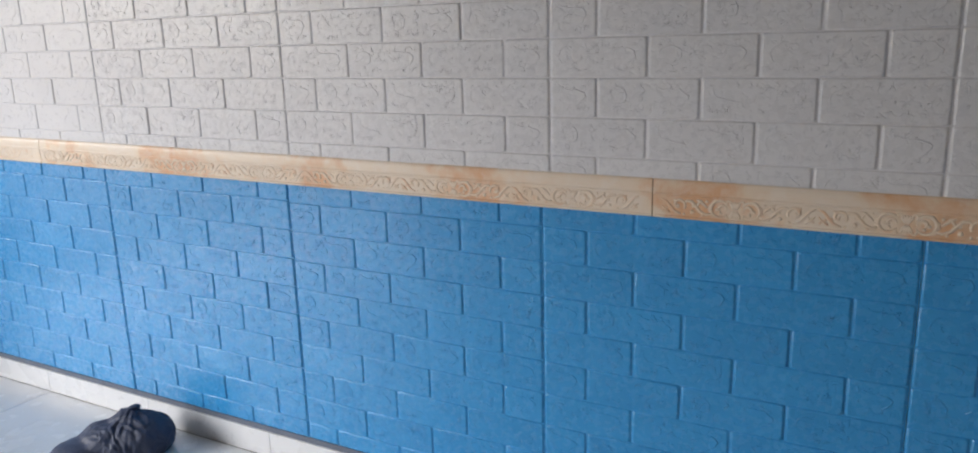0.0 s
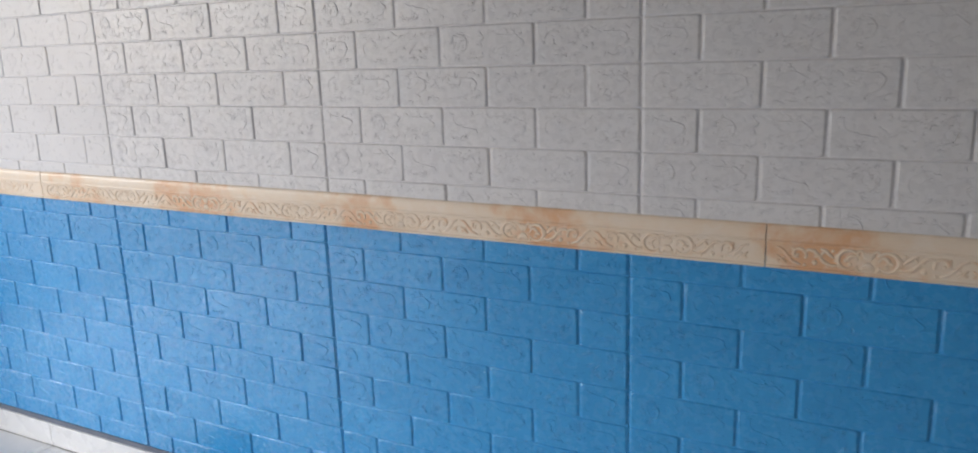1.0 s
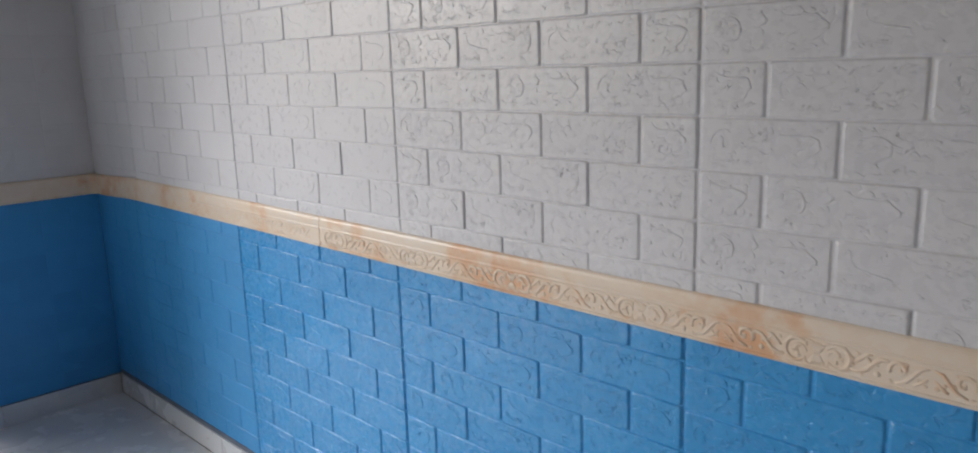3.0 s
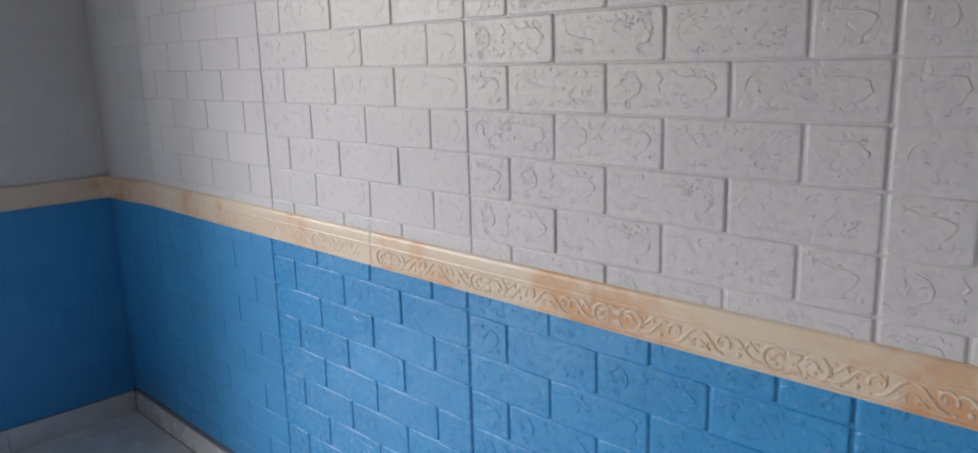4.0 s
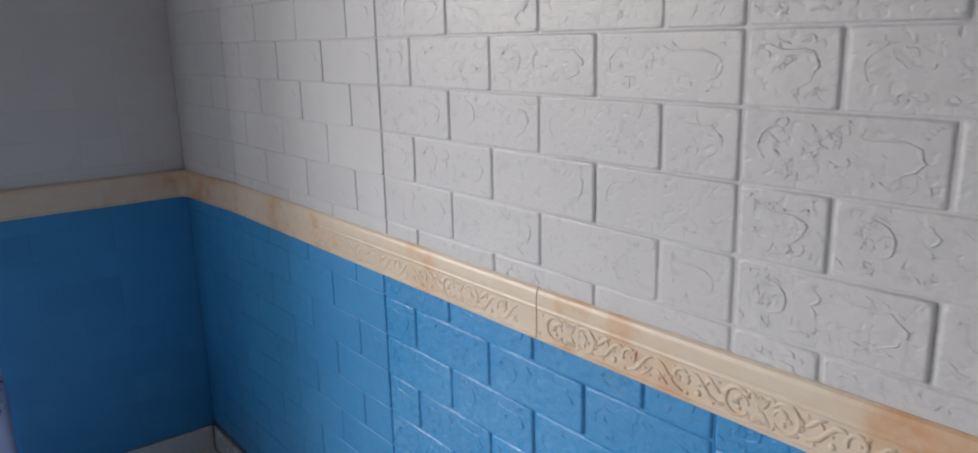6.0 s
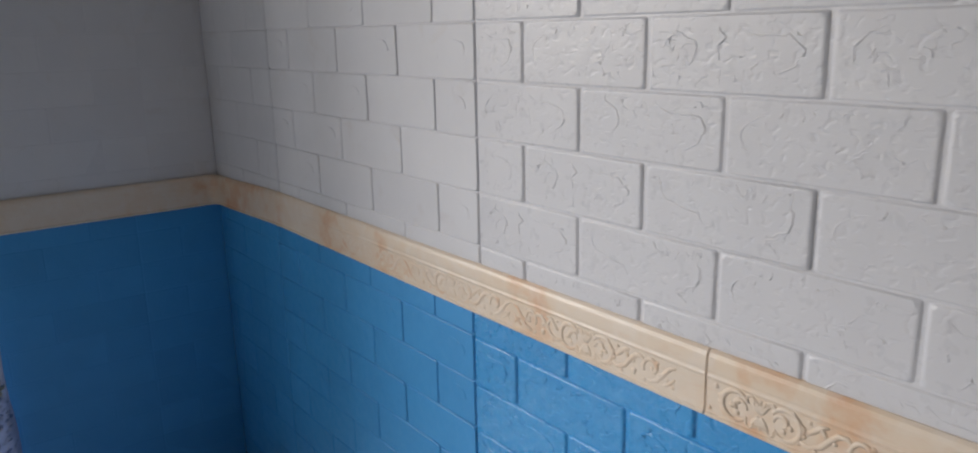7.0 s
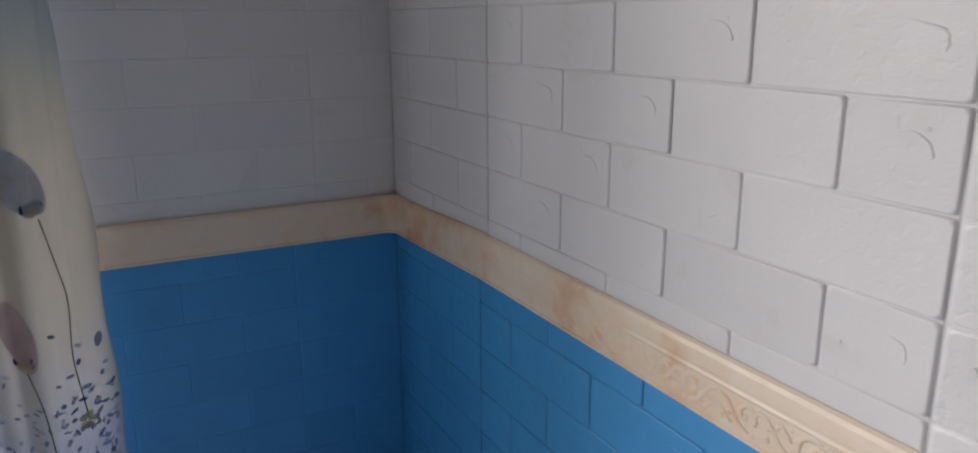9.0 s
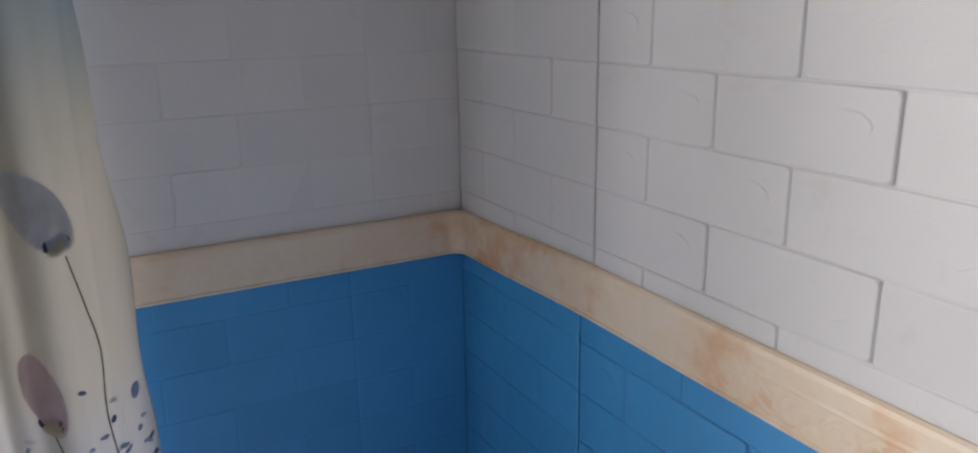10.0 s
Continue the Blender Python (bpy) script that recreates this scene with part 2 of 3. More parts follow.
bm = box(bmesh.new(), WEST - 0.206, EAST + 0.2, SOUTH - 0.2, 0.2, HIGH, HIGH + 0.12)
tagged(part("ceiling", bm, CEIL), "plain white painted ceiling", "ceiling", kind="structure")
bm = box(bmesh.new(), WEST - 0.206, EAST + 0.2, SOUTH - 0.2, 0.2, -0.15, -0.0035)
floor = tagged(part("floor", bm, GROUT), "pale glossy white square floor tiles with thin joints", "floor", kind="structure")
bm = box(bmesh.new(), -400, WEST - 0.206, -400, 400, -0.3, -0.08)
tagged(part("ground", bm, EARTH), "plain paved ground outside the opening", "ground", kind="structure")

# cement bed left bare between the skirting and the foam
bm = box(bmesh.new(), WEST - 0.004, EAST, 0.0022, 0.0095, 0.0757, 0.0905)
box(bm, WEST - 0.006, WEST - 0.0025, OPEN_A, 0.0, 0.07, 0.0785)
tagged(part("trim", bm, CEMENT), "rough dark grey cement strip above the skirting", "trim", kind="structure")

# ---- foam brick panels ----
BRICKS = {}
W0, PITCH_W, PITCH_B = 0.818, 0.077, 0.0755
FOAM_FOOT = 0.092


def scribble(rng, u, v, du, dv, count, lean=0.0):
    """Short curled strokes gathered round (u, v) on a brick that spans -1 to 1 both ways."""
    out = []
    for _ in range(count):
        a, b = u + rng.uniform(-du, du), v + rng.uniform(-dv, dv)
        turn, size, bend = radians(90 + lean + rng.gauss(0, 48)), rng.uniform(0.06, 0.17), rng.uniform(-1.0, 1.0)
        line = []
        for k in range(4):
            line.append((a, b))
            a, b = a + 0.45 * size * math.cos(turn), b + size * math.sin(turn)
            turn += bend
        out.append((line, rng.uniform(0.7, 1.1)))
    return out


def emboss(kind, full):
    """The mould's raised strokes for one of five bricks, as (line, weight); full: how much of it the paint leaves open."""
    rng = random.Random(40 + kind)
    loop = [((0.12, 0.86), (0.24, 0.62), (0.46, 0.56), (0.68, 0.50), (0.82, 0.22), (0.80, -0.10), (0.68, -0.42), (0.54, -0.60)), 1.2]
    bow = [((-0.58, 0.74), (-0.76, 0.60), (-0.86, 0.30), (-0.88, -0.02), (-0.80, -0.36)), 1.2]
    slash = [((-0.86, 0.62), (-0.80, 0.28), (-0.66, 0.06), (-0.46, -0.08), (-0.30, -0.26), (-0.24, -0.48)), 1.45]
    ring = [((-0.86, 0.10), (-0.80, 0.50), (-0.62, 0.66), (-0.46, 0.44), (-0.42, 0.05), (-0.52, -0.32), (-0.70, -0.40)), 1.1]
    stalk = [((-0.16, 0.84), (-0.06, 0.52), (-0.14, 0.20), (-0.10, -0.14)), 1.2]
    leaf = scribble(rng, 0.02, 0.1, 0.16, 0.45, 9, 25)
    edge = scribble(rng, 0.0, 0.66, 0.92, 0.12, 15) + scribble(rng, 0.0, -0.80, 0.92, 0.08, 12)
    marks = [
        [loop, ring, stalk] + scribble(rng, -0.62, 0.0, 0.20, 0.5, 8) + scribble(rng, 0.1, -0.4, 0.5, 0.3, 8, -30) + edge,
        [slash] + scribble(rng, 0.45, 0.36, 0.30, 0.22, 11, 40) + scribble(rng, 0.80, -0.1, 0.07, 0.5, 6) + [[((0.80, 0.52), (0.86, 0.20), (0.80, -0.18), (0.62, -0.46)), 1.2]] + edge,
        [bow] + scribble(rng, 0.42, -0.42, 0.42, 0.30, 13, -40) + scribble(rng, -0.30, 0.30, 0.3, 0.3, 5) + [[((0.50, 0.30), (0.42, 0.02), (0.30, -0.2)), 1.2]] + edge,
        leaf + [[tuple((u, v * 0.9) for u, v in loop[0]), 1.2], bow] + scribble(rng, -0.45, -0.1, 0.25, 0.4, 9) + edge,
        [ring, loop] + scribble(rng, 0.1, 0.1, 0.40, 0.5, 14, 20) + edge,
    ][kind]
    if full >= 1.0:
        return marks
    kept = [(line, w * max(full, 0.75)) for line, w in marks if w > 1.15]           # only the long curls stay open, and some of the rest
    if full < 0.5:   # near the corner little more than the turn of the curl at the brick's end
        kept = [(line[2:6], w) for line, w in kept if kind != 2 and sum(u for u, v in line) / len(line) > 0.3]
    return kept + [(line, w * full) for line, w in marks if w <= 1.15 and rng.random() < (0.62 if full > 0.5 else 0.14)]


def smoothed(line, steps):
    """Points along a Catmull-Rom curve through line."""
    p = [line[0]] + list(line) + [line[-1]]
    out = []
    for k in range(1, len(p) - 2):
        for q in range(steps):
            f = q / steps
            out.append(tuple(0.5 * (2 * p[k][i] + (p[k + 1][i] - p[k - 1][i]) * f + (2 * p[k - 1][i] - 5 * p[k][i] + 4 * p[k + 1][i] - p[k + 2][i]) * f * f
                                    + (3 * p[k][i] - p[k - 1][i] - 3 * p[k + 1][i] + p[k + 2][i]) * f ** 3) for i in (0, 1)))
    return out + [tuple(line[-1])]


def brick_mesh(w, h, mat, deep, kind=0, full=1.0):
    """A pillowed brick, w by h, on the plane y = 0 and facing -y: rounded rim, and the mould's raised strokes on its face."""
    key = (round(w, 3), round(h, 3), mat.name, deep, kind)
    if key in BRICKS:
        return BRICKS[key]
    fx, fz = (0.5, 0.4) if full < 0.5 else (1.0, 0.55)   # near the corner the joints are thin and sharp
    verts, faces, rings = [], [], []
    for inset, y, cut in ((0.0018, 0.0, 0.0018), (0.0028, -0.45 * deep, 0.0026), (0.0042, -0.85 * deep, 0.0036), (0.0058, -deep, 0.0046), (0.0072, -deep, 0.0046)):
        a, b = w / 2 - inset * fx, h / 2 - inset * fz
        c = min(cut, a * 0.5, b * 0.5)
        rings.append(range(len(verts), len(verts) + 8))
        verts += [(x, y, z) for x, z in ((-a + c, -b), (a - c, -b), (a, -b + c), (a, b - c), (a - c, b), (-a + c, b), (-a, b - c), (-a, -b + c))]
    for r0, r1 in zip(rings, rings[1:]):
        faces += [(r0[k], r0[(k + 1) % 8], r1[(k + 1) % 8], r1[k]) for k in range(8)]
    faces.append(tuple(rings[-1]))
    hx, hz = w / 2 - 0.008, h / 2 - 0.007
    short = w < 0.14
    ragged = random.Random(kind)
    for line, weight in emboss(kind, full) if full > 0.05 and h > 0.02 else ():
        if short:   # a half brick carries the outer half of the pattern only
            if sum(u for u, v in line) / len(line) < 0.05:
                continue
            line = [((u - 0.5) * 1.9, v) for u, v in line]
        if h < 0.05:   # a row that the border covers shows only the upper strokes
            if sum(v for u, v in line) / len(line) < 0.1:
                continue
            line = [(u, (v - 0.5) * 1.7) for u, v in line]
        pts = smoothed([(max(-1.0, min(1.0, u)) * hx, max(-1.0, min(1.0, v)) * hz) for u, v in line], 2)
        n = len(pts)
        if n > 6:   # long curls run ragged
            pts = [(x + ragged.gauss(0, 0.0012), z + ragged.gauss(0, 0.0014)) for x, z in pts]
        start = len(verts)
        for k, (x, z) in enumerate(pts):
            q, r = pts[max(k - 1, 0)], pts[min(k + 1, n - 1)]
            d = math.hypot(r[0] - q[0], r[1] - q[1]) or 1.0
            nx, nz = -(r[1] - q[1]) / d, (r[0] - q[0]) / d
            g = weight * (0.35 + 0.65 * math.sin(math.pi * (k + 0.4) / (n - 0.2))) * ragged.uniform(0.4, 1.25)
            half, top = 0.0012 * g + 0.0002, 0.00112 * g
            for side, up in ((-1.0, -0.0002), (-0.45, 0.8 * top), (0.45, 0.8 * top), (1.0, -0.0002)):
                verts.append((x + nx * half * side, -deep - up, z + nz * half * side))
        for k in range(n - 1):
            o = start + 4 * k
            faces += [(o + i, o + i + 4, o + i + 5, o + i + 1) for i in range(3)]
    me = bpy.data.meshes.new("brick")
    me.from_pydata(verts, [], faces)
    bm = bmesh.new()
    bm.from_mesh(me)
    bm.normal_update()
    rim = 8 * (len(rings) - 1)
    for k, f in enumerate(bm.faces):
        f.smooth = True
        if k > rim and f.normal.y > 0:
            f.normal_flip()
    bmesh.ops.recalc_face_normals(bm, faces=[f for k, f in enumerate(bm.faces) if k <= rim])
    bm.faces.ensure_lookup_table()
    if bm.faces[rim].normal.y > 0:
        bmesh.ops.reverse_faces(bm, faces=[f for k, f in enumerate(bm.faces) if k <= rim])
    bm.to_mesh(me)
    bm.free()
    me.materials.append(mat)
    BRICKS[key] = me
    return me


def panel(base, x0, x1, z0, z1, levels, halves, mat, label, deep=0.0024, lo=None, hi=None, gaps=(0.0005, 0.0005), full=1.0):
    """One moulded panel on the plane of base; levels: row joints from the bottom up; halves: whether each row starts with a half brick."""
    lo, hi = x0 if lo is None else max(x0, lo), x1 if hi is None else min(x1, hi)
    ga, gb = gaps
    origin = base @ pose((lo + hi) / 2, 0, z0)
    bm = box(bmesh.new(), lo + ga - (lo + hi) / 2, hi - gb - (lo + hi) / 2, 0, 0.0058, 0.0005, z1 - z0 - 0.0005)
    root = part("foam_panel", bm, mat, None, m=origin)
    tagged(root, label, "wall panel", group="foam brick panels")
    unit = (x1 - x0) / 3.5
    for row, (za, zb, half) in enumerate(zip(levels, levels[1:], halves)):
        za, zb = max(za, z0 + 0.0008), min(zb, z1 - 0.0008)
        if zb - za < 0.014:
            continue
        cuts = [0, 0.5, 1.5, 2.5, 3.5] if half else [0, 1, 2, 3, 3.5]
        for col, (ca, cb) in enumerate(zip(cuts, cuts[1:])):
            xa, xb = max(x0 + ca * unit, lo + ga), min(x0 + cb * unit, hi - gb)
            if xb - xa < 0.022:
                continue
            me = brick_mesh(xb - xa, zb - za, mat, deep, (0, 1, 2, 3, 4, 2, 0, 3)[(col + (4 if half else 0) + 3 * (row % 4 > 1)) % 8], full)
            m = base @ pose((xa + xb) / 2, 0, (za + zb) / 2, random.gauss(0, 0.25), 0, random.gauss(0, 0.22))
            part("brick", me, None, root, m=m)
    return root


NORTH = pose(0, 0.0035, 0)
WESTM = pose(WEST, 0, 0, 0, 0, 90)      # local x runs along +y, fronts face the room
w_levels = [W0 + PITCH_W * k for k in range(11)]
w_half = [k % 2 == 0 for k in range(10)]
b_levels = [W0 - PITCH_B * k for k in range(10, -1, -1)]
b_half = [k % 2 == 1 for k in range(9, -1, -1)]
for k in range(-1, 7):
    panel(NORTH, 0.7 * k, 0.7 * k + 0.7, W0, w_levels[-1], w_levels, w_half, WHITE if k > 1 else WHITE_MID if k > 0 else WHITE_SOFT,
          "white painted foam panel embossed as brickwork, slightly glossy", 0.0024 if k > 2 else 0.0028 if k > 1 else 0.0025 if k > 0 else 0.0022 if k == 0 else 0.0015, full=1.0 if k > 1 else 0.6 if k > 0 else 0.4 if k == 0 else 0.0, lo=WEST, hi=EAST,
          gaps=(0.0013 if k == 0 else 0.0001 if k > 1 else 0.0004, 0.0013 if k == -1 else 0.0001 if k > 0 else 0.0004))
seams = [-0.73, -0.028, 0.681, 1.384, 2.083, 2.780, 3.481, 4.181, 4.881]
rise = [0.012, 0.012, 0.010, 0.004, 0.0, 0.0, 0.0, 0.0]     # the blue rows climb a little towards the corner
for xa, xb, up in zip(seams, seams[1:], rise):
    panel(NORTH, xa, xb, FOAM_FOOT, W0 + min(up, 0.0), [z + up for z in b_levels], b_half, BLUE if xa > 1.2 else BLUE_MID if xa > 0.5 else BLUE_SOFT,
          "sky blue painted foam panel embossed as brickwork", 0.0027 if xa > 2 else 0.0033 if xa > 0.5 else 0.0026 if xa > -0.1 else 0.0014, full=1.0 if xa > 1.2 else 0.85 if xa > 0.5 else 0.3 if xa > -0.1 else 0.0, lo=WEST, hi=EAST,
          gaps=(0.002 if -0.1 < xa < 0 else 0.0005, 0.002 if xa < -0.1 else 0.0005))
for xa in (-0.85, -0.15):
    panel(WESTM, xa, xa + 0.7, W0, w_levels[-1], w_levels, w_half, WHITE_SOFT,
          "white painted foam brick panel beside the curtain", 0.0006, full=0.0, lo=OPEN_A + 0.004, hi=0.003, gaps=(0.0, 0.0))
for xa in (-0.90, -0.20):
    panel(WESTM, xa, xa + 0.7, 0.079, W0, b_levels, b_half, BLUE_SOFT,
          "deep blue painted foam brick panel in the shaded corner", 0.0005, full=0.0, lo=OPEN_A + 0.004, hi=0.003, gaps=(0.0, 0.0))

# ---- marbled border strip ----
LIP, TOPZ = 0.0, 0.0735
PROFILE = [(0.0, LIP), (0.0104, LIP), (0.0112, LIP + 0.0015), (0.0112, LIP + 0.004), (0.0097, LIP + 0.0056), (0.0095, LIP + 0.024),
           (0.0096, LIP + 0.0425), (0.0106, LIP + 0.0446), (0.0106, LIP + 0.0462), (0.0098, LIP + 0.0480), (0.0096, LIP + 0.0500), (0.0099, LIP + 0.0518), (0.0099, LIP + 0.0540), (0.0098, LIP + 0.058),
           (0.0094, LIP + 0.0635), (0.0090, LIP + 0.0662), (0.0074, LIP + 0.0705), (0.0048, TOPZ), (0.0, TOPZ)]
BASE_Y = 0.0035


def lip(x):
    """Height of the border's lower edge: it sags a little towards the corner and along the wall."""
    if x < 0.05:
        f = max(0.0, min(1.0, (x + 0.36) / 0.41))
        return 0.787 + 0.0105 * f * f * (3 - 2 * f)
    return 0.7977 - 0.0040 * x


def strip(name, path, label):
    """The profile swept along a plan path of (x, y, outward x, outward y)."""
    bm = bmesh.new()
    rings = []
    for i, (x, y, nx, ny) in enumerate(path):
        wav = 0.0009 * noise.noise((x * 3.1, y * 3.1, 7.0))
        f = max(0.0, min(1.0, (x + 0.1) / 0.6))      # the mouldings fade out towards the corner
        rings.append([bm.verts.new((x + nx * e, y + ny * e, z + wav + lip(x))) for e, z in ((0.0097 + (d - 0.0097) * f if 0.0094 < d < 0.0111 else d, z) for d, z in PROFILE)])
    for r0, r1 in zip(rings, rings[1:]):
        for k in range(len(PROFILE)):
            j = (k + 1) % len(PROFILE)
            bm.faces.new((r0[k], r0[j], r1[j], r1[k]))
    bm.faces.new(rings[0])
    bm.faces.new(rings[-1][::-1])
    return tagged(part(name, bm, MARBLE), label, "border strip", group="marbled border strips")


def straight(x0, x1):
    n = max(2, int((x1 - x0) / 0.06))
    return [(x0 + (x1 - x0) * k / n, BASE_Y, 0, -1) for k in range(n + 1)]


def bent(x1):
    r, wx = 0.034, WEST + 0.0018
    out = [(wx, OPEN_A + 0.02 + k * (-r + BASE_Y - OPEN_A - 0.02) / 12, 1, 0) for k in range(13)]
    cx, cy = wx + r, BASE_Y - r
    for k in range(1, 8):
        a = math.pi - k * math.pi / 16
        out.append((cx + r * math.cos(a), cy + r * math.sin(a), -math.cos(a), -math.sin(a)))
    return out + straight(cx, x1)


SPLIT_A, SPLIT_B = 1.098, 3.017
LAB = "cream and orange marbled foam border strip with raised scrollwork"
strip_a = strip("border_strip", bent(SPLIT_A - 0.0012), "cream marbled foam border strip bent round the corner")
strip_b = strip("border_strip", straight(SPLIT_A + 0.0012, SPLIT_B - 0.001), LAB)
strip_c = strip("border_strip", straight(SPLIT_B + 0.001, EAST), LAB)


def arc(cx, cz, r0, r1, a0, a1, n=14):
    return [(cx + (r0 + (r1 - r0) * k / n) * math.cos(radians(a0 + (a1 - a0) * k / n)), 0.0, cz + (r0 + (r1 - r0) * k / n) * math.sin(radians(a0 + (a1 - a0) * k / n))) for k in range(n + 1)]


def scrollwork(lo=-1.0):
    """One repeat of the raised ornament: a fan between two berry scrolls, then curling leaves and a bud each way; cut off below lo."""
    bm = bmesh.new()

    def line(pts, r, sx):
        n = len(pts)
        if min(sx * x for x, y, z in pts) < lo:
            return
        tube(bm, [(sx * x, y, z) for x, y, z in pts], [1.5 * r * (0.5 + 0.75 * math.sin(math.pi * (0.12 + 0.86 * k / (n - 1)))) for k in range(n)])

    def berry(x, z, r):
        if x < lo:
            return
        g = bmesh.ops.create_icosphere(bm, subdivisions=2, radius=r)
        bmesh.ops.transform(bm, matrix=Matrix.LocRotScale((x, 0, z), None, (1, 0.75, 1)), verts=g["verts"])

    for a in (-36, -18, 0, 18, 36):
        for s in (1, -1):
            tip = (0.0165 * math.sin(radians(a)), 0, s * 0.0165 * math.cos(radians(a)))
            line([(tip[0] * f, 0, tip[2] * f) for f in (0.1, 0.4, 0.75, 1.0)], 0.0013, 1)
    for s in (1, -1):
        line(arc(0.028, 0.0, 0.0165, 0.0150, 150, -150, 20), 0.0017, s)
        line(arc(0.024, 0.001, 0.004, 0.009, -60, 190, 10), 0.0014, s)
        for bx, bz in ((0.026, 0.006), (0.033, -0.001), (0.026, -0.007)):
            berry(s * bx, bz, 0.0032)
        line([(0.042, 0, -0.009), (0.052, 0, -0.012), (0.064, 0, -0.007), (0.072, 0, 0.003), (0.080, 0, 0.011), (0.089, 0, 0.012), (0.094, 0, 0.006), (0.089, 0, 0.001)], 0.0017, s)
        line([(0.050, 0, 0.001), (0.056, 0, 0.006), (0.064, 0, 0.013), (0.071, 0, 0.015)], 0.0015, s)
        line(arc(0.104, 0.003, 0.013, 0.004, 210, -110, 14), 0.0016, s)
        line([(0.100, 0, -0.014), (0.112, 0, -0.010), (0.120, 0, -0.001), (0.129, 0, 0.010), (0.138, 0, 0.013)], 0.0015, s)
        line([(0.121, 0, -0.013), (0.130, 0, -0.007), (0.137, 0, 0.000)], 0.0013, s)
        line([(0.060, 0, 0.014), (0.067, 0, 0.008), (0.070, 0, 0.001)], 0.0014, s)
        line(arc(0.012, 0.013, 0.005, 0.003, 200, -60, 7), 0.0011, s)
        line(arc(0.012, -0.013, 0.005, 0.003, 160, 420, 7), 0.0011, s)
        for bx, bz in ((0.052, 0.013), (0.047, -0.003), (0.112, 0.012), (0.094, -0.014), (0.134, -0.010), (0.059, -0.014), (0.077, 0.002), (0.116, -0.002)):
            berry(s * bx, bz, 0.0027)
        for a in (75, 15, -45):
            line(arc(0.030 + 0.013 * math.cos(radians(a)), 0.013 * math.sin(radians(a)), 0.0048, 0.0040, a - 110, a + 110, 7), 0.0012, s)
        berry(s * 0.078, -0.009, 0.0042)
        berry(s * 0.105, 0.002, 0.0030)
        berry(s * 0.126, -0.004, 0.0026)
    return mesh_of("scrollwork", bm, MARBLE, True)


ORNAMENT, CUT_ORNAMENT = scrollwork(), scrollwork(SPLIT_A + 0.004 - 1.163)
for parent, x0, count, step in ((strip_a, 0.357, 3, 0.282), (strip_b, 1.163, 7, 0.2815), (strip_c, 3.172, 6, 0.2795)):
    for k in range(count):
        x = x0 + k * step
        flat = 0.15 if x < 0.4 else 0.32 if x < 0.7 else 0.40 if x < 1.0 else 0.58   # the relief is pressed flatter near the corner
        me = CUT_ORNAMENT if parent is strip_b and k == 0 else ORNAMENT
        part("scrollwork", me, None, parent, m=pose(x, BASE_Y - 0.0096, lip(x) + 0.0245, 0, 0.23, 0) @ Matrix.Diagonal((1, flat, 1, 1)))

# ---- skirting tiles ----
bm = box(bmesh.new(), WEST, EAST, 0.0042, 0.0095, 0.0, 0.074)
skirt = tagged(part("baseboard", bm, GROUT), "white glazed tile skirting along the wall foot", "skirting", kind="structure")
x = 0.437 - 0.5 * 2
while x < EAST:
    a, b = max(x, WEST + 0.009), min(x + 0.5, EAST)
    if b - a > 0.02:
        part("skirting_tile", box(bmesh.new(), a + 0.0008, b - 0.0008, -0.0030, 0.0060, 0.0, 0.0755, 0.0012), SKIRT, skirt)
    x += 0.5
part("skirting_tile", box(bmesh.new(), WEST - 0.004, WEST + 0.006, -0.41, -0.0045, 0.0, 0.0755, 0.0012), SKIRT, skirt)
part("skirting_tile", box(bmesh.new(), WEST - 0.004, WEST + 0.006, OPEN_A, -0.4116, 0.0, 0.0755, 0.0012), SKIRT, skirt)


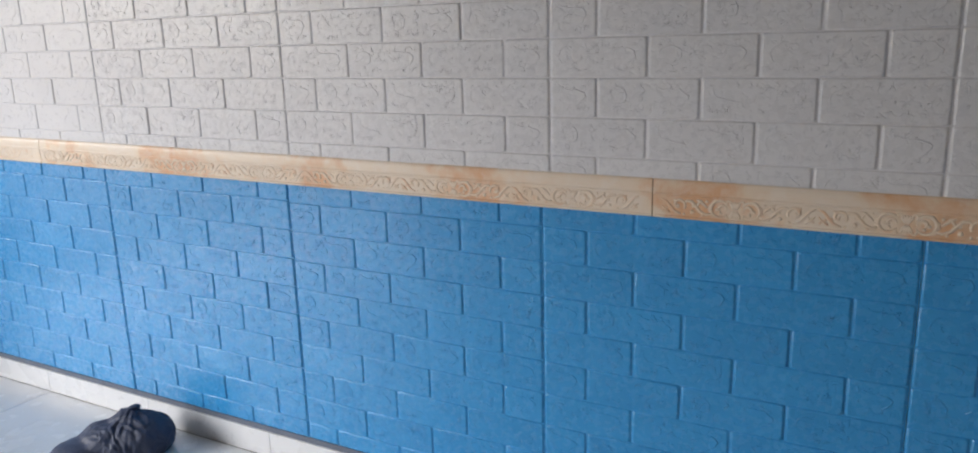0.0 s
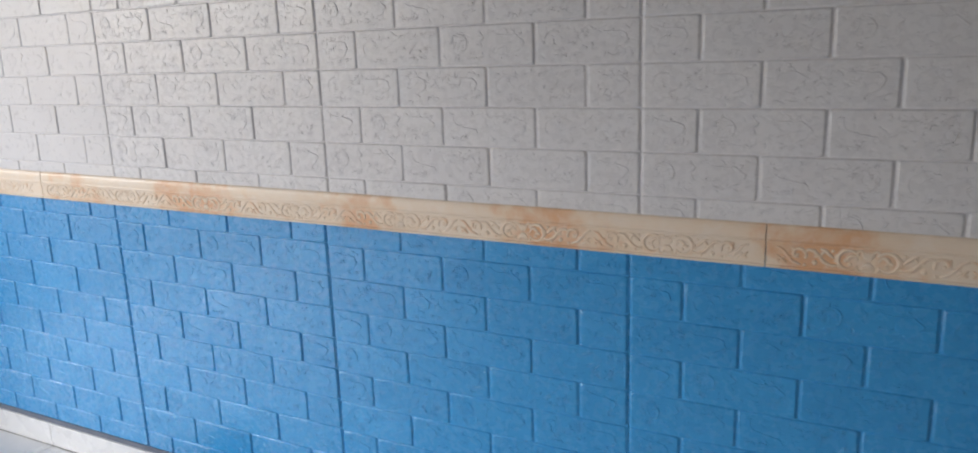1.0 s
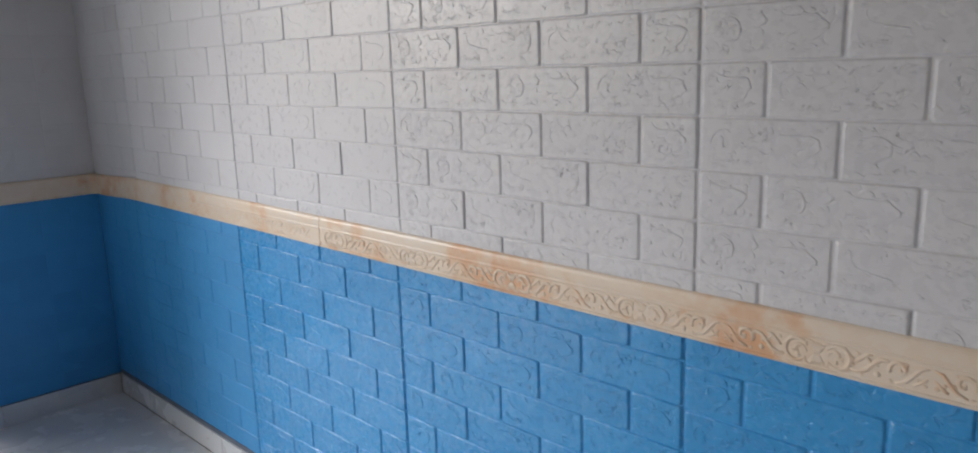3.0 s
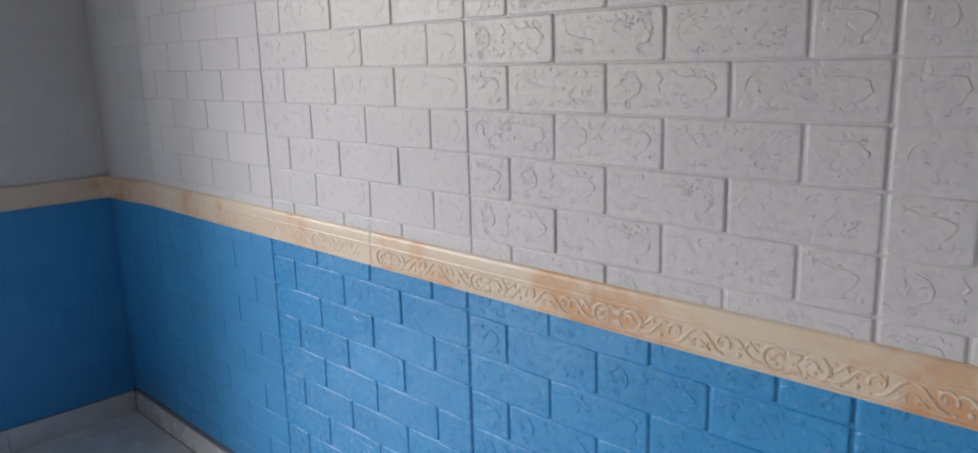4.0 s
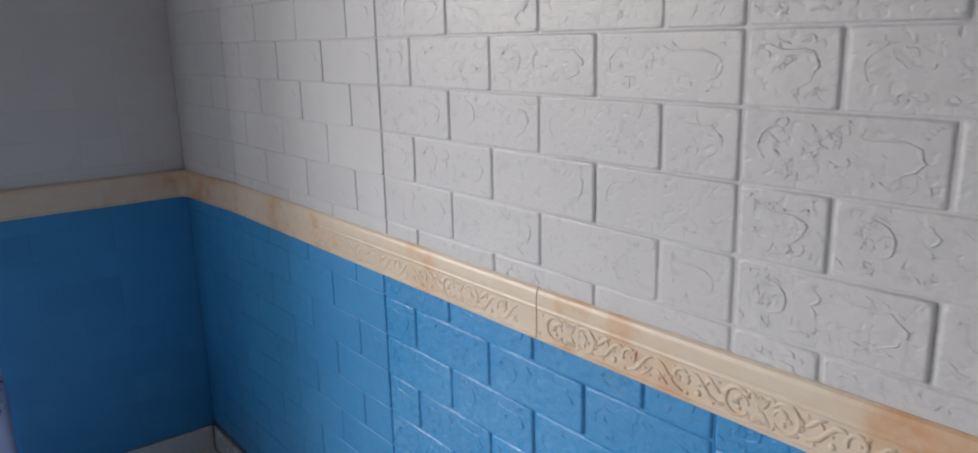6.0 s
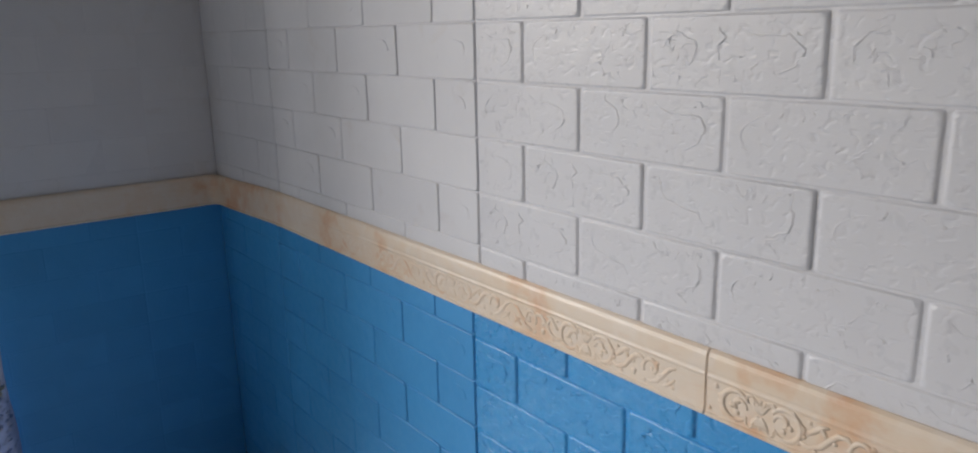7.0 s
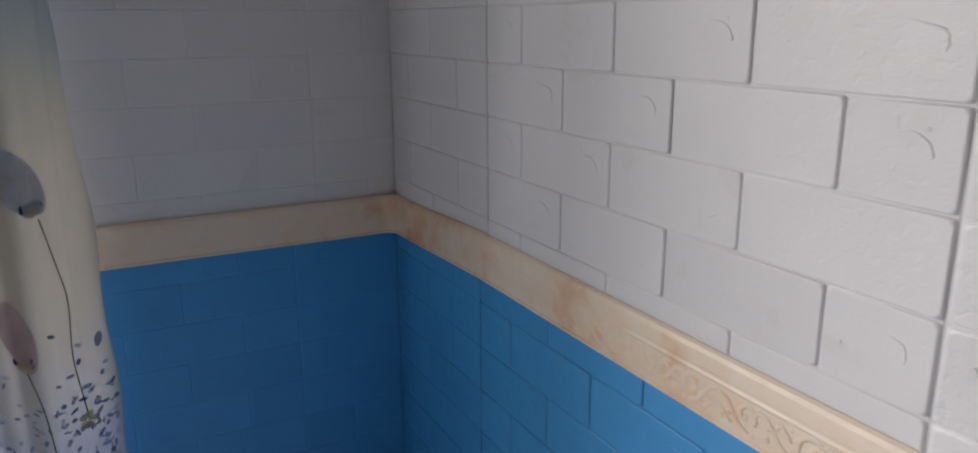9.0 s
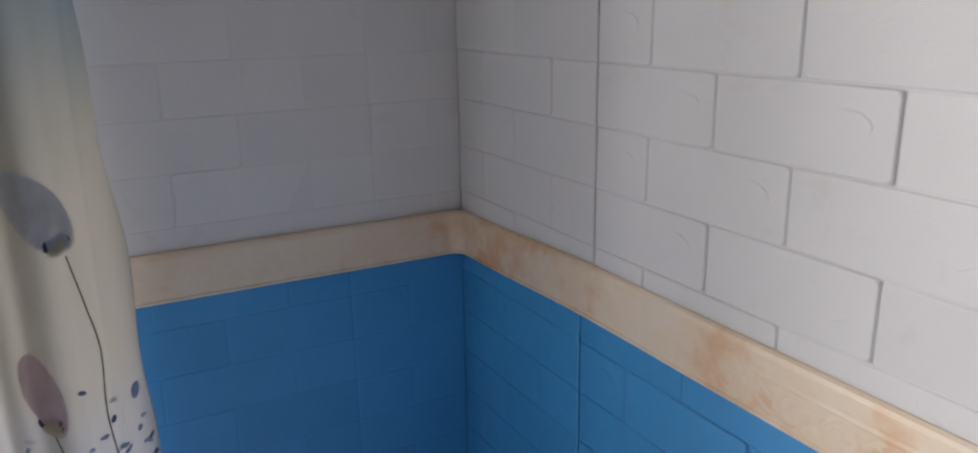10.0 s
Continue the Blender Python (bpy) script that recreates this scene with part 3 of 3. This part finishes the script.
# ---- black plastic bag on the floor ----
def bag():
    heart = Vector((1.530, -0.150, 0.035))
    lobes = [((1.568, -0.125, 0.042), (0.090, 0.085, 0.072)), ((1.500, -0.180, 0.036), (0.102, 0.080, 0.060)), ((1.452, -0.250, 0.014), (0.090, 0.080, 0.042)), ((1.532, -0.145, 0.075), (0.045, 0.040, 0.052))]
    bm = bmesh.new()
    bmesh.ops.create_icosphere(bm, subdivisions=6, radius=1)
    for v in bm.verts:
        d = v.co.normalized()
        blend = 0.0
        for c, r in lobes:
            o = heart - Vector(c)
            oo = Vector([o[i] / r[i] for i in range(3)])
            dd = Vector([d[i] / r[i] for i in range(3)])
            A, B, C = dd.dot(dd), oo.dot(dd), oo.dot(oo) - 1
            q = B * B - A * C
            if q > 0:
                blend += math.exp(90 * max(0.0, (-B + math.sqrt(q)) / A))
        p = heart + d * (math.log(blend + 6.0) / 90 - 0.004)
        off = p - Vector((1.536, -0.128, 0.122))
        turn, reach = math.atan2(off.y, off.x), off.length
        crease = 1 - abs(noise.noise(Vector((3.0 * math.cos(turn), 3.0 * math.sin(turn), reach * 5))))
        wide = noise.noise(Vector((p.x * 14, p.y * 14, p.z * 14 + 3)))
        fine = 1 - abs(noise.noise(Vector((7 * math.cos(turn), 7 * math.sin(turn), reach * 16 + 9))))
        fold = 1 - abs(noise.noise(Vector((p.x * 26 + 4 * wide, p.y * 26, p.z * 22))))
        rumple = 1 - abs(noise.noise(Vector((p.x * 55, p.y * 48 + 2 * wide, p.z * 50 + 5))))
        p += d * (0.011 * (crease - 0.75) + 0.007 * wide + 0.003 * (fine - 0.75) + 0.010 * (fold - 0.75) + 0.003 * (rumple - 0.75))
        p.z = max(p.z, 0.0015)
        p.y = min(p.y, -0.012)
        v.co = p
    body = part("plastic_bag", bm, BAG, smooth=True)
    tagged(body, "crumpled black plastic bag lying on the tiles by the skirting", "bag")
    bm = bmesh.new()
    bmesh.ops.create_icosphere(bm, subdivisions=4, radius=1)
    for v in bm.verts:
        d = v.co.normalized()
        r = 0.85 + 0.35 * (1 - abs(noise.noise(d * 2.6))) - 0.2
        v.co = Vector((1.530 + 0.026 * d.x * r, -0.125 + 0.026 * d.y * r, 0.115 + 0.014 * d.z * r + 0.010 * d.x))
    part("knot", bm, BAG, body, "twisted knotted neck of the bag", True)


bag()

# ---- printed curtain at the opening ----
C_EDGE, C_FAR, C_FOOT, C_HEAD = -0.522, -0.722, 0.06, 2.20


def drape(y, z):
    """The x of the curtain's room side."""
    y = y + 0.012 * math.sin(z * 1.7 + 0.4) * min(1.0, max(0.0, (C_EDGE - y) * 20))
    x = -0.262 + 0.021 * math.cos(math.tau * (y + 0.606) / 0.128) + 0.006 * math.sin(math.tau * (y + 0.1) / 0.047 + z)
    x += 0.007 * math.exp(-(((y + 0.549) / 0.005) ** 2))
    x -= 0.05 * max(0.0, 1 - (C_EDGE - y) / 0.022) ** 1.5
    return x + 0.006 * noise.noise(Vector((y * 6, z * 2.2, 3.0)))


def edge_y(z):
    f = max(0.0, min(1.0, (z - 0.80) / 0.45))
    return C_EDGE - 0.022 * f * f * (3 - 2 * f) + 0.003 * math.sin(z * 23) + 0.03 * max(0.0, 0.70 - z)


def curtain():
    bm = bmesh.new()
    nu, nz = 110, 120
    grid = []
    for j in range(nz + 1):
        z = C_FOOT + (C_HEAD - C_FOOT) * j / nz
        e = edge_y(z)
        grid.append([bm.verts.new((drape(e + (C_FAR - e) * i / nu, z), e + (C_FAR - e) * i / nu, z)) for i in range(nu + 1)])
    for r0, r1 in zip(grid, grid[1:]):
        for i in range(nu):
            bm.faces.new((r0[i], r0[i + 1], r1[i + 1], r1[i]))
    ob = part("curtain", bm, CURTAIN, smooth=True)
    s = ob.modifiers.new("cloth_thickness", "SOLIDIFY")
    s.thickness, s.offset = 0.0012, 0.0
    return tagged(ob, "cream curtain with printed tulip balloons and blue leaves", "curtain")


cur = curtain()


def on_cloth(y, z, lift=0.0022):
    return (drape(y, z) + lift, y, z)


def printed(name, loops, mat, lift=0.0022, label=""):
    bm = bmesh.new()
    for loop in loops:
        n = len(loop)
        cy, cz = sum(p[0] for p in loop) / len(loop), sum(p[1] for p in loop) / len(loop)
        mid = bm.verts.new(on_cloth(cy, cz, lift))
        rings = [[bm.verts.new(on_cloth(cy + f * (y - cy), cz + f * (z - cz), lift)) for y, z in loop] for f in ((0.2, 0.4, 0.6, 0.8, 1.0) if n > 20 else (1.0,))]
        for k in range(n):
            bm.faces.new((mid, rings[0][k], rings[0][(k + 1) % n]))
            for a, b in zip(rings, rings[1:]):
                bm.faces.new((a[k], b[k], b[(k + 1) % n], a[(k + 1) % n]))
    return part(name, bm, mat, cur, label)


def petal(cy, cz, half_w, half_h, tilt, n=30, point=0.35):
    """A tulip-balloon outline, narrower at its foot, leaning by tilt degrees."""
    out = []
    for k in range(n):
        a = math.tau * k / n
        u, v = math.sin(a) * half_w * (1 - point * 0.4 * (math.cos(a) < 0) * abs(math.cos(a))), math.cos(a) * half_h
        t = radians(tilt)
        out.append((cy + u * math.cos(t) - v * math.sin(t), cz + u * math.sin(t) + v * math.cos(t)))
    return out


def stem(pts):
    bm = bmesh.new()
    p = smoothed(pts, 5)
    pairs = [(bm.verts.new(on_cloth(y - 0.0009, z, 0.0022)), bm.verts.new(on_cloth(y + 0.0009, z, 0.0022))) for y, z in p]
    for a, b in zip(pairs, pairs[1:]):
        bm.faces.new((a[0], a[1], b[1], b[0]))
    part("printed_stem", bm, PRINT_STEM, cur, "thin dark printed flower stem")


printed("printed_flower", [petal(-0.615, 0.968, 0.029, 0.058, 28)], PRINT_BLUE, label="grey-blue printed tulip balloon")
printed("printed_flower", [petal(-0.641, 0.738, 0.022, 0.055, 12)], PRINT_PINK, label="dusky pink printed tulip balloon")
for y, z, t in ((-0.598, 0.921, 28), (-0.637, 0.692, 12)):
    printed("printed_calyx", [petal(y - 0.008, z + 0.006, 0.008, 0.009, t), petal(y + 0.006, z + 0.010, 0.007, 0.010, t)], PRINT_DARK, 0.0021, "dark printed calyx")
    printed("printed_calyx", [petal(y - 0.003, z - 0.001, 0.009, 0.008, t), petal(y + 0.003, z + 0.004, 0.006, 0.007, t)], PRINT_PALE, 0.0026, "pale cream printed calyx")
stem([(-0.592, 0.910), (-0.579, 0.836), (-0.571, 0.776), (-0.575, 0.690), (-0.568, 0.610), (-0.563, 0.560)])
stem([(-0.636, 0.684), (-0.622, 0.630), (-0.614, 0.547), (-0.612, 0.50)])

rnd = random.Random(5)
leaves = []
for k in range(440):
    z = 0.74 - 0.42 * math.sqrt(rnd.random())
    y = edge_y(z) - 0.006 - 0.19 * rnd.random() ** 1.35
    if z > 0.62 and rnd.random() < 0.6 and not -0.60 < y < -0.54:
        continue
    leaves.append(petal(y, z, rnd.uniform(0.0018, 0.0040), rnd.uniform(0.0042, 0.0075), rnd.choice((-50, 35, 160, 70)) + rnd.gauss(0, 22), 8))
leaves.append(petal(-0.538, 0.699, 0.006, 0.012, -8, 12))
printed("printed_leaves", leaves, PRINT_LEAF, 0.002, "scattered dark and grey-blue printed leaves")["kind"] = "stuff"
for y, z in ((-0.566, 0.580), (-0.612, 0.505), (-0.535, 0.47)):
    printed("printed_blossom", [petal(y + 0.009 * math.cos(a * 1.257), z + 0.009 * math.sin(a * 1.257), 0.0045, 0.007, a * 72 + 90, 8) for a in range(5)],
            PRINT_PALE, 0.0028, "small pale printed blossom")

bm = bmesh.new()
tube(bm, [(-0.262, -0.45, 2.215), (-0.262, -0.8, 2.215), (-0.262, -4.6, 2.215)], [0.012] * 3, 12)
rod = tagged(part("curtain_rod", bm, STEEL, smooth=True), "slim grey steel curtain rod above the opening", "curtain rod")
for y in (-0.47, -4.56):
    bm = box(bmesh.new(), WEST - 0.006, -0.25, y - 0.01, y + 0.01, 2.202, 2.228, 0.003)
    part("bracket", bm, STEEL, rod)

# ---- floor tiles ----
S = 0.5
made = {}
x = 0.939 - 3 * S
while x < EAST:
    y = -0.0045
    while y > SOUTH:
        a, b = max(x, WEST - 0.003), min(x + S, EAST)
        c, d = max(y - S, SOUTH), y
        if b - a > 0.02 and d - c > 0.02:
            key = (round(b - a, 3), round(d - c, 3))
            if key not in made:
                w, h = key[0] / 2 - 0.0011, key[1] / 2 - 0.0011
                made[key] = mesh_of("floor_tile", box(bmesh.new(), -w, w, -h, h, -0.0045, 0.0, 0.0008), TILE)
            part("floor_tile", made[key], None, floor, m=pose((a + b) / 2, (c + d) / 2, 0))
        y -= S
    x += S
